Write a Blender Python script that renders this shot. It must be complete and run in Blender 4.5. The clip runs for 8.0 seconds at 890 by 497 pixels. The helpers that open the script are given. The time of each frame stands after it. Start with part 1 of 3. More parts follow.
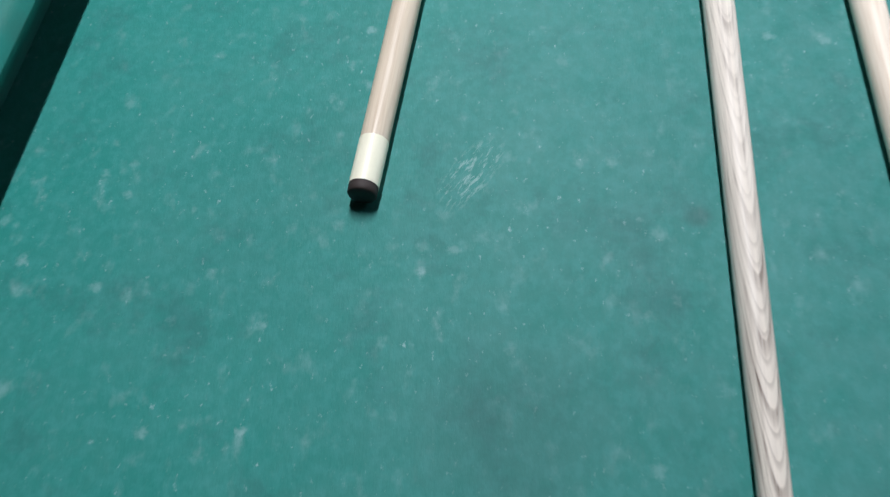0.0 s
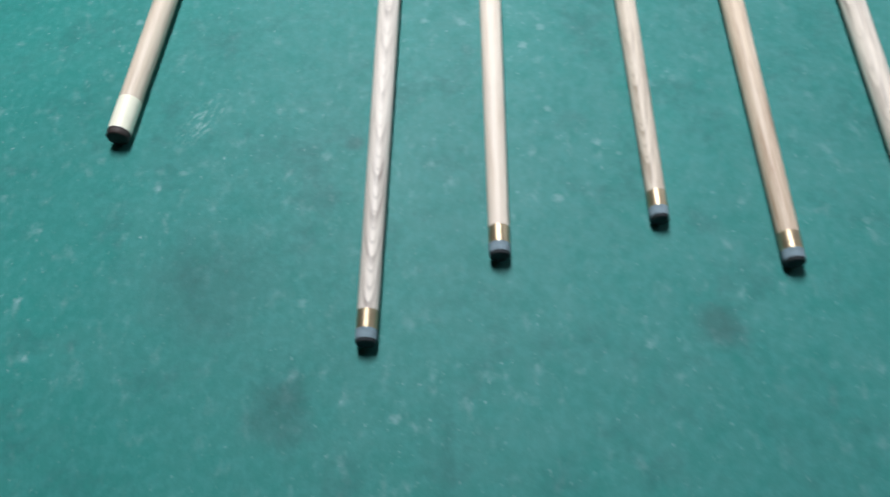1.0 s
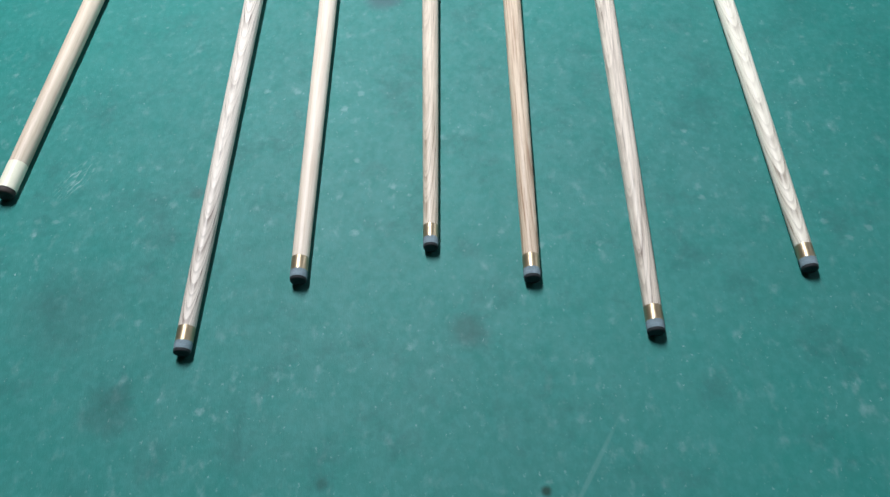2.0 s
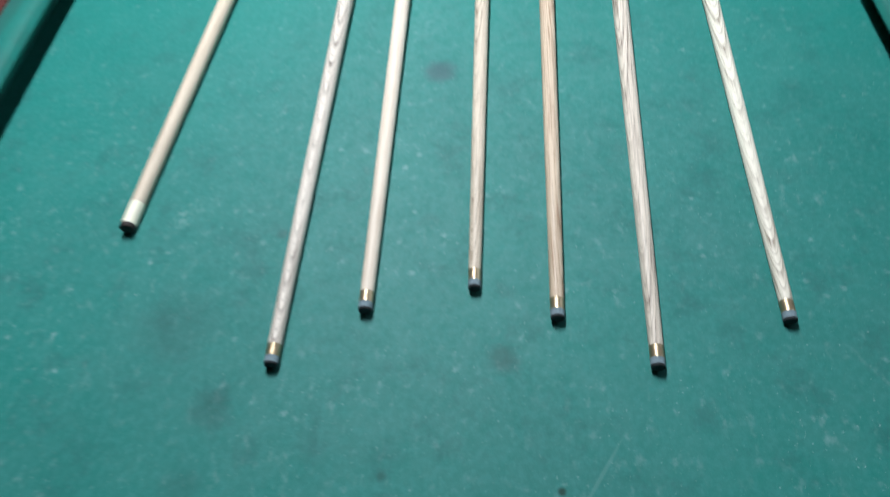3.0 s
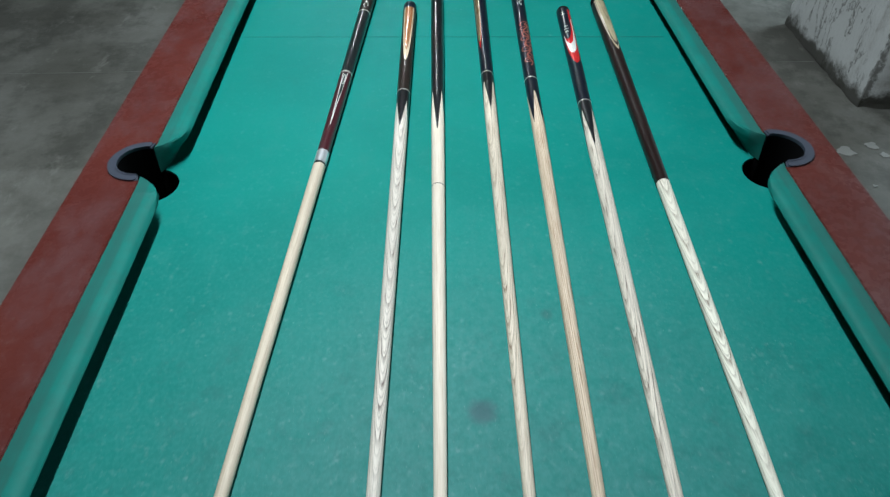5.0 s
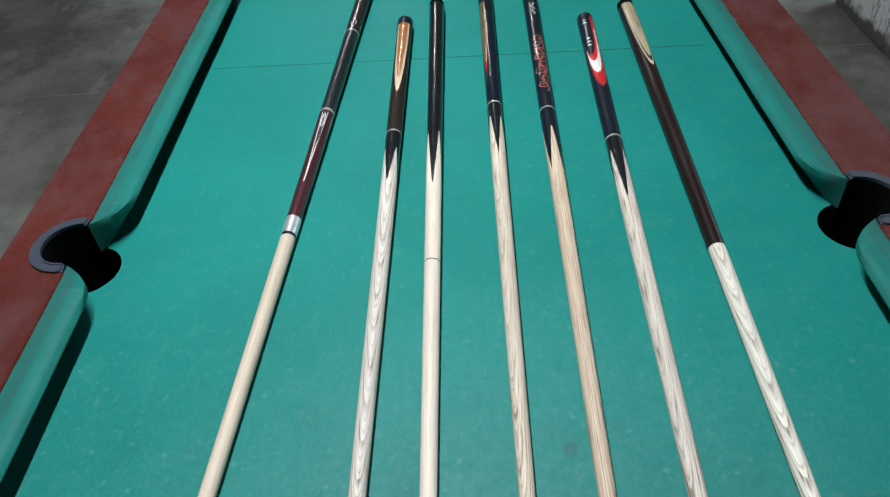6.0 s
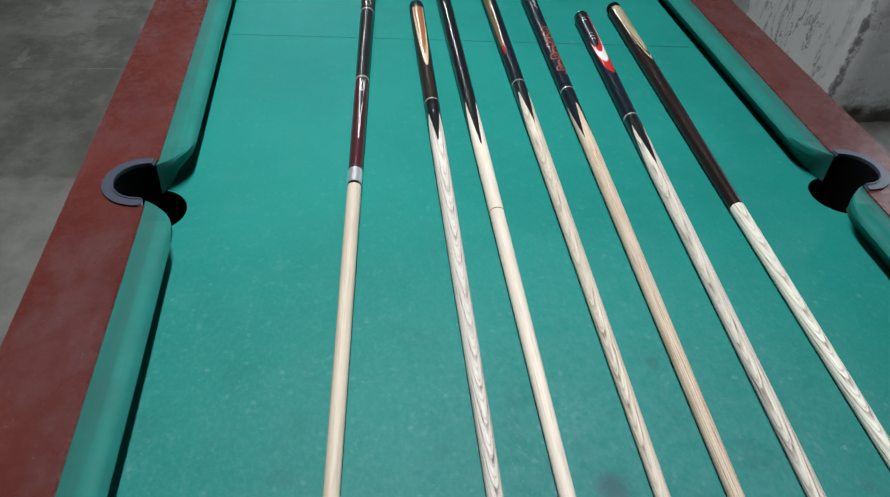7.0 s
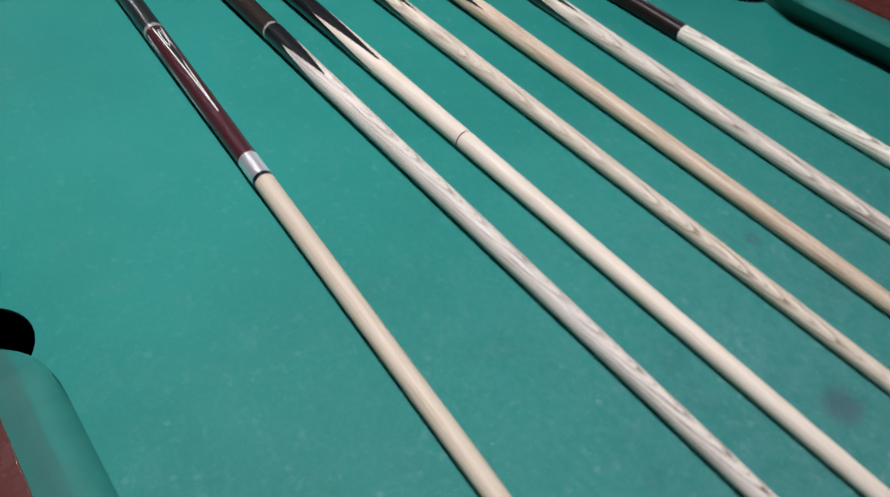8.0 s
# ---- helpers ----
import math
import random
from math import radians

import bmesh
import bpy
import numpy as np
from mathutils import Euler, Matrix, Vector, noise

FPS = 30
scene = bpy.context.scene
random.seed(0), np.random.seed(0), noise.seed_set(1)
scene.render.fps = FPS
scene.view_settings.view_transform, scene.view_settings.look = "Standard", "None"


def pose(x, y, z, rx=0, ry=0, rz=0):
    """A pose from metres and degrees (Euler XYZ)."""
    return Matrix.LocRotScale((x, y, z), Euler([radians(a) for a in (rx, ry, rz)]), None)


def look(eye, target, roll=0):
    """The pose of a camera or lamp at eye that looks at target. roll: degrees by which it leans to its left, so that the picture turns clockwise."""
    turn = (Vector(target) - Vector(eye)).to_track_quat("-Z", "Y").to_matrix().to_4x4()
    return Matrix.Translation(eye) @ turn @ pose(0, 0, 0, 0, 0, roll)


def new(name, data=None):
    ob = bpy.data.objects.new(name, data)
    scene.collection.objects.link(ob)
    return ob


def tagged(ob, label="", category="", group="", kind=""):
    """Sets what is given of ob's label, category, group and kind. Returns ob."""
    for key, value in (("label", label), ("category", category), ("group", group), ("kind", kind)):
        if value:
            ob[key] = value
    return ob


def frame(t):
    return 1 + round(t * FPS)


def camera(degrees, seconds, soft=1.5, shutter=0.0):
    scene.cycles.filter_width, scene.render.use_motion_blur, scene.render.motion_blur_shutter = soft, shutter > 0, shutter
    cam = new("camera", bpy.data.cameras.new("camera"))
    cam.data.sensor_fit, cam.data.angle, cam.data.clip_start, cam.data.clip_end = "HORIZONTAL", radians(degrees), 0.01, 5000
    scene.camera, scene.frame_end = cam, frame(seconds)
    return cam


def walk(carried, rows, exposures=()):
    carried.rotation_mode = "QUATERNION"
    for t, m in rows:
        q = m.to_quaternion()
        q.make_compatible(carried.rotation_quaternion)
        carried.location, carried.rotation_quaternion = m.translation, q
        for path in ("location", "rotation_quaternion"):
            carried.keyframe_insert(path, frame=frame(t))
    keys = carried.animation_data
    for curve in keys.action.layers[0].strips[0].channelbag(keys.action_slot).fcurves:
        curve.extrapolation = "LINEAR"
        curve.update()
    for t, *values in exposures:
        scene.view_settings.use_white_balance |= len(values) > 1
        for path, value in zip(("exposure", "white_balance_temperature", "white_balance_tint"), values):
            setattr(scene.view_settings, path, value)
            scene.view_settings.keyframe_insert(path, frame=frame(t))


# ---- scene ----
cam = camera(65.86, 8.0, soft=1.3, shutter=0.25)
PATH = [
    (0, (-0.2072, -0.7540, 1.0647), (-0.2420, -0.6164, 0.8000), -10.69),
    (0.5, (-0.1740, -0.7948, 1.1278), (-0.2117, -0.6290, 0.8000), -8.68),
    (1, (-0.0683, -0.8587, 1.1436), (-0.0776, -0.6723, 0.8000), -3.46),
    (1.5, (0.0164, -0.9028, 1.1770), (0.0043, -0.6821, 0.8000), -6.24),
    (1.7, (0.0424, -0.9109, 1.1977), (0.0295, -0.6649, 0.8000), -5.64),
    (2.8, (0.0873, -0.9334, 1.2374), (0.0620, -0.6530, 0.8000), -6.89),
    (3, (0.0608, -0.9623, 1.3063), (0.0177, -0.6138, 0.8000), -6.13),
    (3.5, (0.0309, -1.0243, 1.4472), (-0.0059, -0.4942, 0.8000), -3.78),
    (4, (0.0301, -1.0424, 1.4968), (-0.0023, -0.3998, 0.8000), -3.13),
    (4.5, (-0.0195, -0.9619, 1.4993), (-0.0169, -0.2492, 0.8000), -0.84),
    (5, (-0.0426, -0.8336, 1.4811), (-0.0339, -0.1000, 0.8000), -0.55),
    (5.2, (-0.0270, -0.7621, 1.4693), (-0.0217, -0.0411, 0.8000), -1.00),
    (6.3, (0.0118, -0.5714, 1.4117), (-0.0270, 0.0571, 0.8000), -6.41),
    (6.5, (-0.0629, -0.6384, 1.4014), (-0.0408, -0.0016, 0.8000), -2.46),
    (7, (-0.2393, -0.6908, 1.4135), (-0.1209, -0.0285, 0.8000), 5.37),
    (7.5, (-0.2971, -0.5337, 1.3454), (-0.0712, 0.0024, 0.8000), -0.25),
    (8, (-0.4164, -0.3784, 1.2696), (-0.1449, -0.0686, 0.8000), 3.83),
]
EXPOSURES = [(0, -0.22, 6420, 11), (0.5, -0.22, 6420, 11), (1, -0.10, 6420, 11), (1.5, -0.13, 6420, 11), (2.8, -0.10, 6380, 9), (3.0, -0.12, 6350, 8), (3.5, -0.24, 6130, 0), (4, -0.34, 6110, -1), (4.5, -0.44, 6110, -1),
             (5, -0.54, 6130, 0), (5.2, -0.56, 6180, 2), (6.3, -0.57, 6400, 8), (6.5, -0.57, 6430, 9), (7, -0.58, 6430, 7), (7.5, -0.62, 6430, 9), (8, -0.78, 6600, 15)]
walk(cam, [(t, look(eye, target, roll)) for t, eye, target, roll in PATH], EXPOSURES)

# ---- world and light ----
world = bpy.data.worlds.new("world")
scene.world = world
world.use_nodes = True
wn = world.node_tree.nodes
sky = wn.new("ShaderNodeTexSky")
sky.sky_type, sky.sun_disc = "NISHITA", False
sky.sun_elevation, sky.sun_rotation = radians(35), radians(200)
wn["Background"].inputs["Strength"].default_value = 0.08
world.node_tree.links.new(sky.outputs["Color"], wn["Background"].inputs["Color"])


def area_lamp(name, m, sx, sy, watts, colour):
    d = bpy.data.lights.new(name, "AREA")
    d.shape, d.size, d.size_y, d.energy, d.color = "RECTANGLE", sx, sy, watts, colour
    ob = new(name, d)
    ob.matrix_world = m
    return ob


# fluorescent tube over the table, an assumed one further down the room, and daylight in the open doorway
area_lamp("unseen_tube_light", pose(-0.24, 0.40, 2.34), 0.05, 1.0, 58, (0.96, 0.985, 1.03))
# assumed second tube, out of view: streaks the butts and brightens the left floor
area_lamp("unseen_tube_light", pose(-0.6, 4.3, 2.62), 0.06, 1.2, 46, (0.96, 0.985, 1.03))
area_lamp("doorway_light", pose(4.62, 3.25, 1.75, 0, 90, 0), 3.0, 1.25, 190, (0.80, 0.90, 1.0))


# ---- materials ----
def material(name):
    m = bpy.data.materials.new(name)
    m.use_nodes = True
    t = m.node_tree
    return m, t, t.nodes["Principled BSDF"]


class Net:
    """Short calls for shader nodes in one tree."""

    def __init__(self, tree):
        self.t = tree

    def put(self, where, value):
        if isinstance(value, bpy.types.NodeSocket):
            self.t.links.new(value, where)
        elif isinstance(value, (int, float)):
            where.default_value = value
        else:
            v = tuple(value)
            where.default_value = v if len(v) == len(where.default_value) else (*v, 1.0)

    def coords(self, kind="Object"):
        return self.t.nodes.new("ShaderNodeTexCoord").outputs[kind]

    def scaled(self, vec, s, at=(0, 0, 0)):
        n = self.t.nodes.new("ShaderNodeMapping")
        self.put(n.inputs["Vector"], vec)
        n.inputs["Scale"].default_value, n.inputs["Location"].default_value = s, at
        return n.outputs[0]

    def noise(self, vec, scale, detail=3, rough=0.55):
        n = self.t.nodes.new("ShaderNodeTexNoise")
        self.put(n.inputs["Vector"], vec)
        n.inputs["Scale"].default_value, n.inputs["Detail"].default_value, n.inputs["Roughness"].default_value = scale, detail, rough
        return n.outputs["Fac"]

    def cells(self, vec, scale, out="Distance", feature="F1"):
        n = self.t.nodes.new("ShaderNodeTexVoronoi")
        n.feature = feature
        self.put(n.inputs["Vector"], vec)
        n.inputs["Scale"].default_value = scale
        return n.outputs[out]

    def math(self, op, a, b=0.0, c=0.0):
        n = self.t.nodes.new("ShaderNodeMath")
        n.operation = op
        for i, v in enumerate((a, b, c)):
            self.put(n.inputs[i], v)
        return n.outputs[0]

    def ramp(self, x, lo, hi, a=0.0, b=1.0):
        n = self.t.nodes.new("ShaderNodeMapRange")
        n.interpolation_type = "SMOOTHSTEP"
        self.put(n.inputs["Value"], x)
        for k, v in zip(("From Min", "From Max", "To Min", "To Max"), (lo, hi, a, b)):
            n.inputs[k].default_value = v
        return n.outputs[0]

    def mix(self, f, a, b, blend="MIX"):
        n = self.t.nodes.new("ShaderNodeMix")
        n.data_type, n.blend_type = "RGBA", blend
        self.put(n.inputs["Factor"], f)
        self.put(n.inputs[6], a)
        self.put(n.inputs[7], b)
        return n.outputs[2]

    def split(self, vec):
        n = self.t.nodes.new("ShaderNodeSeparateXYZ")
        self.put(n.inputs[0], vec)
        return n.outputs

    def bump(self, height, strength, distance):
        n = self.t.nodes.new("ShaderNodeBump")
        self.put(n.inputs["Height"], height)
        n.inputs["Strength"].default_value, n.inputs["Distance"].default_value = strength, distance
        return n.outputs[0]

    def away(self, vec, at):
        n = self.t.nodes.new("ShaderNodeVectorMath")
        n.operation = "DISTANCE"
        self.put(n.inputs[0], vec)
        n.inputs[1].default_value = at
        return n.outputs["Value"]


def plain(name, colour, rough=0.5, metal=0.0, coat=0.0, vary=0.25, scale=40.0):
    m, t, b = material(name)
    n = Net(t)
    c = n.coords()
    f = n.noise(c, scale, 4)
    g = n.noise(c, scale * 9, 2)
    dark, light = [v * (1 - vary) for v in colour], [min(1, v * (1 + vary)) for v in colour]
    n.put(b.inputs["Base Color"], n.mix(n.math("MULTIPLY", n.math("ADD", f, g), 0.5), dark, light))
    n.put(b.inputs["Roughness"], n.ramp(f, 0.3, 0.7, rough * 0.93, min(1, rough * 1.1)))
    b.inputs["Metallic"].default_value, b.inputs["Coat Weight"].default_value = metal, coat
    b.inputs["Coat Roughness"].default_value = 0.12
    return m


def cloth_material(name, stained):
    m, t, b = material(name)
    n = Net(t)
    c = n.coords()
    big, mid = n.noise(c, 3.2, 4), n.noise(c, 26, 4, 0.65)
    col = n.mix(n.ramp(big, 0.3, 0.7), (0.009, 0.203, 0.172), (0.012, 0.243, 0.206))
    col = n.mix(n.math("MULTIPLY", n.ramp(mid, 0.48, 0.75), 0.30), col, (0.045, 0.245, 0.21))
    nap = n.noise(n.scaled(c, (1.0, 0.35, 1.0)), 900, 2)
    col = n.mix(n.math("MULTIPLY", nap, 0.4), col, (0.008, 0.15, 0.12))
    if stained:
        mottle = n.ramp(n.noise(n.scaled(c, (1, 0.75, 1), (7, 3, 0)), 190, 4, 0.6), 0.40, 0.68)
        wear = n.ramp(n.split(c)[1], 0.20, -0.65, 0.15, 1.0)
        col = n.mix(n.math("MULTIPLY", n.math("MULTIPLY", mottle, wear), 0.32), col, (0.050, 0.30, 0.285))
        # chalk: soft flecks, fine dust and a few bright dabs, thickest at the breaking end
        near = n.ramp(n.split(c)[1], 0.05, -0.70, 0.20, 1.0)
        patch = n.ramp(n.noise(c, 11, 4, 0.6), 0.36, 0.66, 0.45, 1.0)
        soft = n.ramp(n.noise(n.scaled(c, (1, 0.7, 1)), 95, 4, 0.55), 0.54, 0.84)
        fine = n.ramp(n.noise(n.scaled(c, (1, 0.6, 1), (2, 5, 0)), 330, 3, 0.65), 0.615, 0.77)
        dist, pick = n.cells(c, 75), n.split(n.cells(c, 75, "Color"))
        dab = n.math("MULTIPLY", n.ramp(n.math("ADD", dist, n.math("MULTIPLY", n.noise(c, 300, 3), 0.5)), 0.56, 0.30), n.ramp(pick[0], 0.76, 0.95))
        dust = n.ramp(n.noise(c, 17, 4, 0.7), 0.42, 0.70)
        chalk = n.math("ADD", n.math("MULTIPLY", soft, 0.55), n.math("ADD", n.math("MULTIPLY", fine, 0.85), n.math("MULTIPLY", dab, 0.55)))
        chalk = n.math("MULTIPLY", n.math("MULTIPLY", n.math("ADD", chalk, n.math("MULTIPLY", dust, 0.06)), patch), near)
        col = n.mix(n.math("MINIMUM", chalk, 0.8), col, (0.29, 0.47, 0.48))
        # greyer towards the breaking end: chalk film, and some of the cloth's sheen as colour
        grey = n.math("MULTIPLY", n.ramp(n.noise(c, 9, 5, 0.75), 0.20, 0.80, 0.35, 0.75), n.math("MULTIPLY", near, 0.32))
        col = n.mix(grey, col, (0.10, 0.18, 0.19))
        # broad pale patch: the cloth's sheen painted into the colour, with chalk rubbed in where the cues are chalked
        chalky_sheen = n.ramp(n.away(n.scaled(c, (1.0, 0.8, 1.0)), (0.04, -0.40, 0.0)), 0.50, 0.06)
        chalky_sheen = n.math("MULTIPLY", chalky_sheen, n.ramp(n.noise(n.scaled(c, (1, 0.8, 1), (3, 9, 0)), 75, 5, 0.65), 0.28, 0.68, 0.35, 1.0))
        col = n.mix(n.math("MULTIPLY", chalky_sheen, 0.28), col, (0.165, 0.345, 0.355))
        grime = n.ramp(n.noise(n.scaled(c, (1, 1, 1), (8, 4, 2)), 21, 5, 0.7), 0.50, 0.72)
        col = n.mix(n.math("MULTIPLY", n.math("MULTIPLY", grime, near), 0.40), col, (0.030, 0.105, 0.105))
        # scraped chalk mark
        turn = t.nodes.new("ShaderNodeMapping")
        n.put(turn.inputs["Vector"], c)
        turn.vector_type = "TEXTURE"
        turn.inputs["Location"].default_value = (-0.236, -0.575, 0)
        turn.inputs["Rotation"].default_value = (0, 0, radians(-32))
        q = turn.outputs[0]
        sm = n.ramp(n.away(n.scaled(q, (1.0, 0.45, 1)), (0, 0, 0)), 0.013, 0.005)
        sm = n.math("MULTIPLY", sm, n.ramp(n.noise(n.scaled(q, (380, 110, 60)), 1.0, 3, 0.7), 0.48, 0.66))
        col = n.mix(n.math("MULTIPLY", sm, 0.5), col, (0.33, 0.48, 0.48))
        pale = n.math("MULTIPLY", n.ramp(n.away(c, (-0.008, -0.29, 0.0)), 0.045, 0.005), n.ramp(n.noise(c, 90, 3), 0.4, 0.7))
        col = n.mix(n.math("MULTIPLY", pale, 0.30), col, (0.16, 0.34, 0.34))
        # a long scratch near the end
        turn2 = t.nodes.new("ShaderNodeMapping")
        n.put(turn2.inputs["Vector"], c)
        turn2.vector_type = "TEXTURE"
        turn2.inputs["Location"].default_value = (0.133, -0.815, 0)
        turn2.inputs["Rotation"].default_value = (0, 0, radians(-33))
        scr = n.ramp(n.away(n.scaled(turn2.outputs[0], (1.0, 0.05, 1)), (0, 0, 0)), 0.0022, 0.0008)
        col = n.mix(n.math("MULTIPLY", scr, 0.12), col, (0.33, 0.48, 0.48))
        # spilt drink and burn spots
        wob = n.math("MULTIPLY", n.noise(c, 60, 3), 0.016)
        for x, y, r, k, tone in ((0.004, -0.379, 0.024, 0.62, (0.070, 0.080, 0.115)), (0.064, -0.722, 0.018, 0.42, (0.055, 0.08, 0.08)), (-0.167, -0.764, 0.024, 0.34, (0.045, 0.085, 0.085)),
                                 (0.097, -0.232, 0.012, 0.4, (0.05, 0.09, 0.095)), (-0.137, -0.596, 0.008, 0.45, (0.04, 0.08, 0.08)), (-0.213, -0.69, 0.05, 0.20, (0.06, 0.10, 0.10)),
                                 (-0.027, -0.816, 0.006, 0.5, (0.03, 0.06, 0.06)), (0.104, -0.826, 0.0045, 0.9, (0.02, 0.03, 0.02)), (-0.176, -0.826, 0.022, 0.25, (0.05, 0.09, 0.09)), (0.37, -0.43, 0.03, 0.25, (0.015, 0.11, 0.10))):
            d = n.math("ADD", n.away(c, (x, y, 0.0)), n.math("MULTIPLY", n.math("SUBTRACT", wob, 0.008), min(1.0, r / 0.024)))
            col = n.mix(n.math("MULTIPLY", n.ramp(d, r, r * 0.25), k * 0.85), col, tone)
    else:
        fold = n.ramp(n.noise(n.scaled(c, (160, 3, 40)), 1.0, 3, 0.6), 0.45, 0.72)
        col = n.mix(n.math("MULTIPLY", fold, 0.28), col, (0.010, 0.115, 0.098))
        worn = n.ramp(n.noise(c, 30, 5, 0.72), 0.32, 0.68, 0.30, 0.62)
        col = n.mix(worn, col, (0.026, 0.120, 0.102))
        # dusty strip along the rail, where the cloth is tucked in
        depth = n.math("ADD", n.split(c)[0], n.math("MULTIPLY", n.noise(n.scaled(c, (8, 5, 8)), 1.0, 3), 0.008))
        strip = n.math("MULTIPLY", n.ramp(depth, 0.0225, 0.0275), n.ramp(n.noise(n.scaled(c, (30, 4, 8), (3, 1, 4)), 1.0, 4, 0.65), 0.30, 0.62, 0.12, 0.60))
        col = n.mix(strip, col, (0.034, 0.100, 0.088))
    n.put(b.inputs["Base Color"], col)
    b.inputs["Roughness"].default_value = 0.52
    b.inputs["Specular IOR Level"].default_value = 0.10
    n.put(b.inputs["Normal"], n.bump(nap, 0.25, 0.0006))
    return m


def wood_material(name, light, dark, ring=0.0035, tilt=0.03, side=0.0, strength=0.75, width=0.4, wander=0.0012, coat=0.05, rough=0.52, grain=0.3):
    """Growth rings cut at a slant by the turned shaft, so that they show as long arches on the side that is given in degrees from the top."""
    m, t, b = material(name)
    n = Net(t)
    c = n.coords()
    x, y, z = n.split(c)
    w = n.math("MULTIPLY", n.math("SUBTRACT", n.noise(n.scaled(c, (22, 6, 22)), 1.0, 3, 0.6), 0.5), wander * 4)
    lean = n.math("ADD", n.math("MULTIPLY", x, math.sin(radians(side))), n.math("MULTIPLY", z, math.cos(radians(side))))
    slant = n.math("MULTIPLY", y, n.math("MULTIPLY_ADD", y, -0.40, 1.0))
    d = n.math("ADD", n.math("MULTIPLY_ADD", slant, tilt, lean), w)
    s = n.math("FRACT", n.math("DIVIDE", n.math("ADD", d, 1.0), ring))
    line = n.math("MULTIPLY", n.ramp(s, 1 - width, 0.92), n.ramp(s, 1.0, 0.94))
    pores = n.ramp(n.noise(n.scaled(c, (560, 16, 560)), 1.0, 3, 0.65), 0.42, 0.70)
    line = n.math("MULTIPLY", line, n.math("MULTIPLY_ADD", pores, 0.75, 0.5))
    s2 = n.math("FRACT", n.math("DIVIDE", n.math("ADD", d, 1.0), ring * 0.36))
    line = n.math("MAXIMUM", line, n.math("MULTIPLY", n.math("MULTIPLY", n.ramp(s2, 0.55, 0.9), n.ramp(s2, 1.0, 0.92)), 0.38))
    line = n.math("MULTIPLY", line, n.ramp(n.noise(n.scaled(c, (8, 3, 8), (4, 1, 2)), 1.0, 2), 0.35, 0.6, 0.35, 1.0))
    cloud = n.noise(n.scaled(c, (40, 4, 40)), 1.0, 3)
    base = n.mix(n.ramp(cloud, 0.3, 0.7), [v * 0.88 for v in light], [min(0.9, v * 1.08) for v in light])
    base = n.mix(n.math("MULTIPLY", pores, grain), base, dark)
    grime = n.math("MULTIPLY", n.ramp(n.noise(n.scaled(c, (70, 14, 70)), 1.0, 4, 0.7), 0.60, 0.78), 0.25)
    base = n.mix(grime, base, [v * 0.55 for v in light])
    n.put(b.inputs["Base Color"], n.mix(n.math("MINIMUM", n.math("MULTIPLY", line, strength), 0.92), base, dark))
    n.put(b.inputs["Roughness"], n.ramp(cloud, 0.3, 0.7, rough - 0.06, rough + 0.1))
    b.inputs["Coat Weight"].default_value, b.inputs["Coat Roughness"].default_value = coat, 0.22
    n.put(b.inputs["Normal"], n.bump(pores, 0.12, 0.0003))
    return m


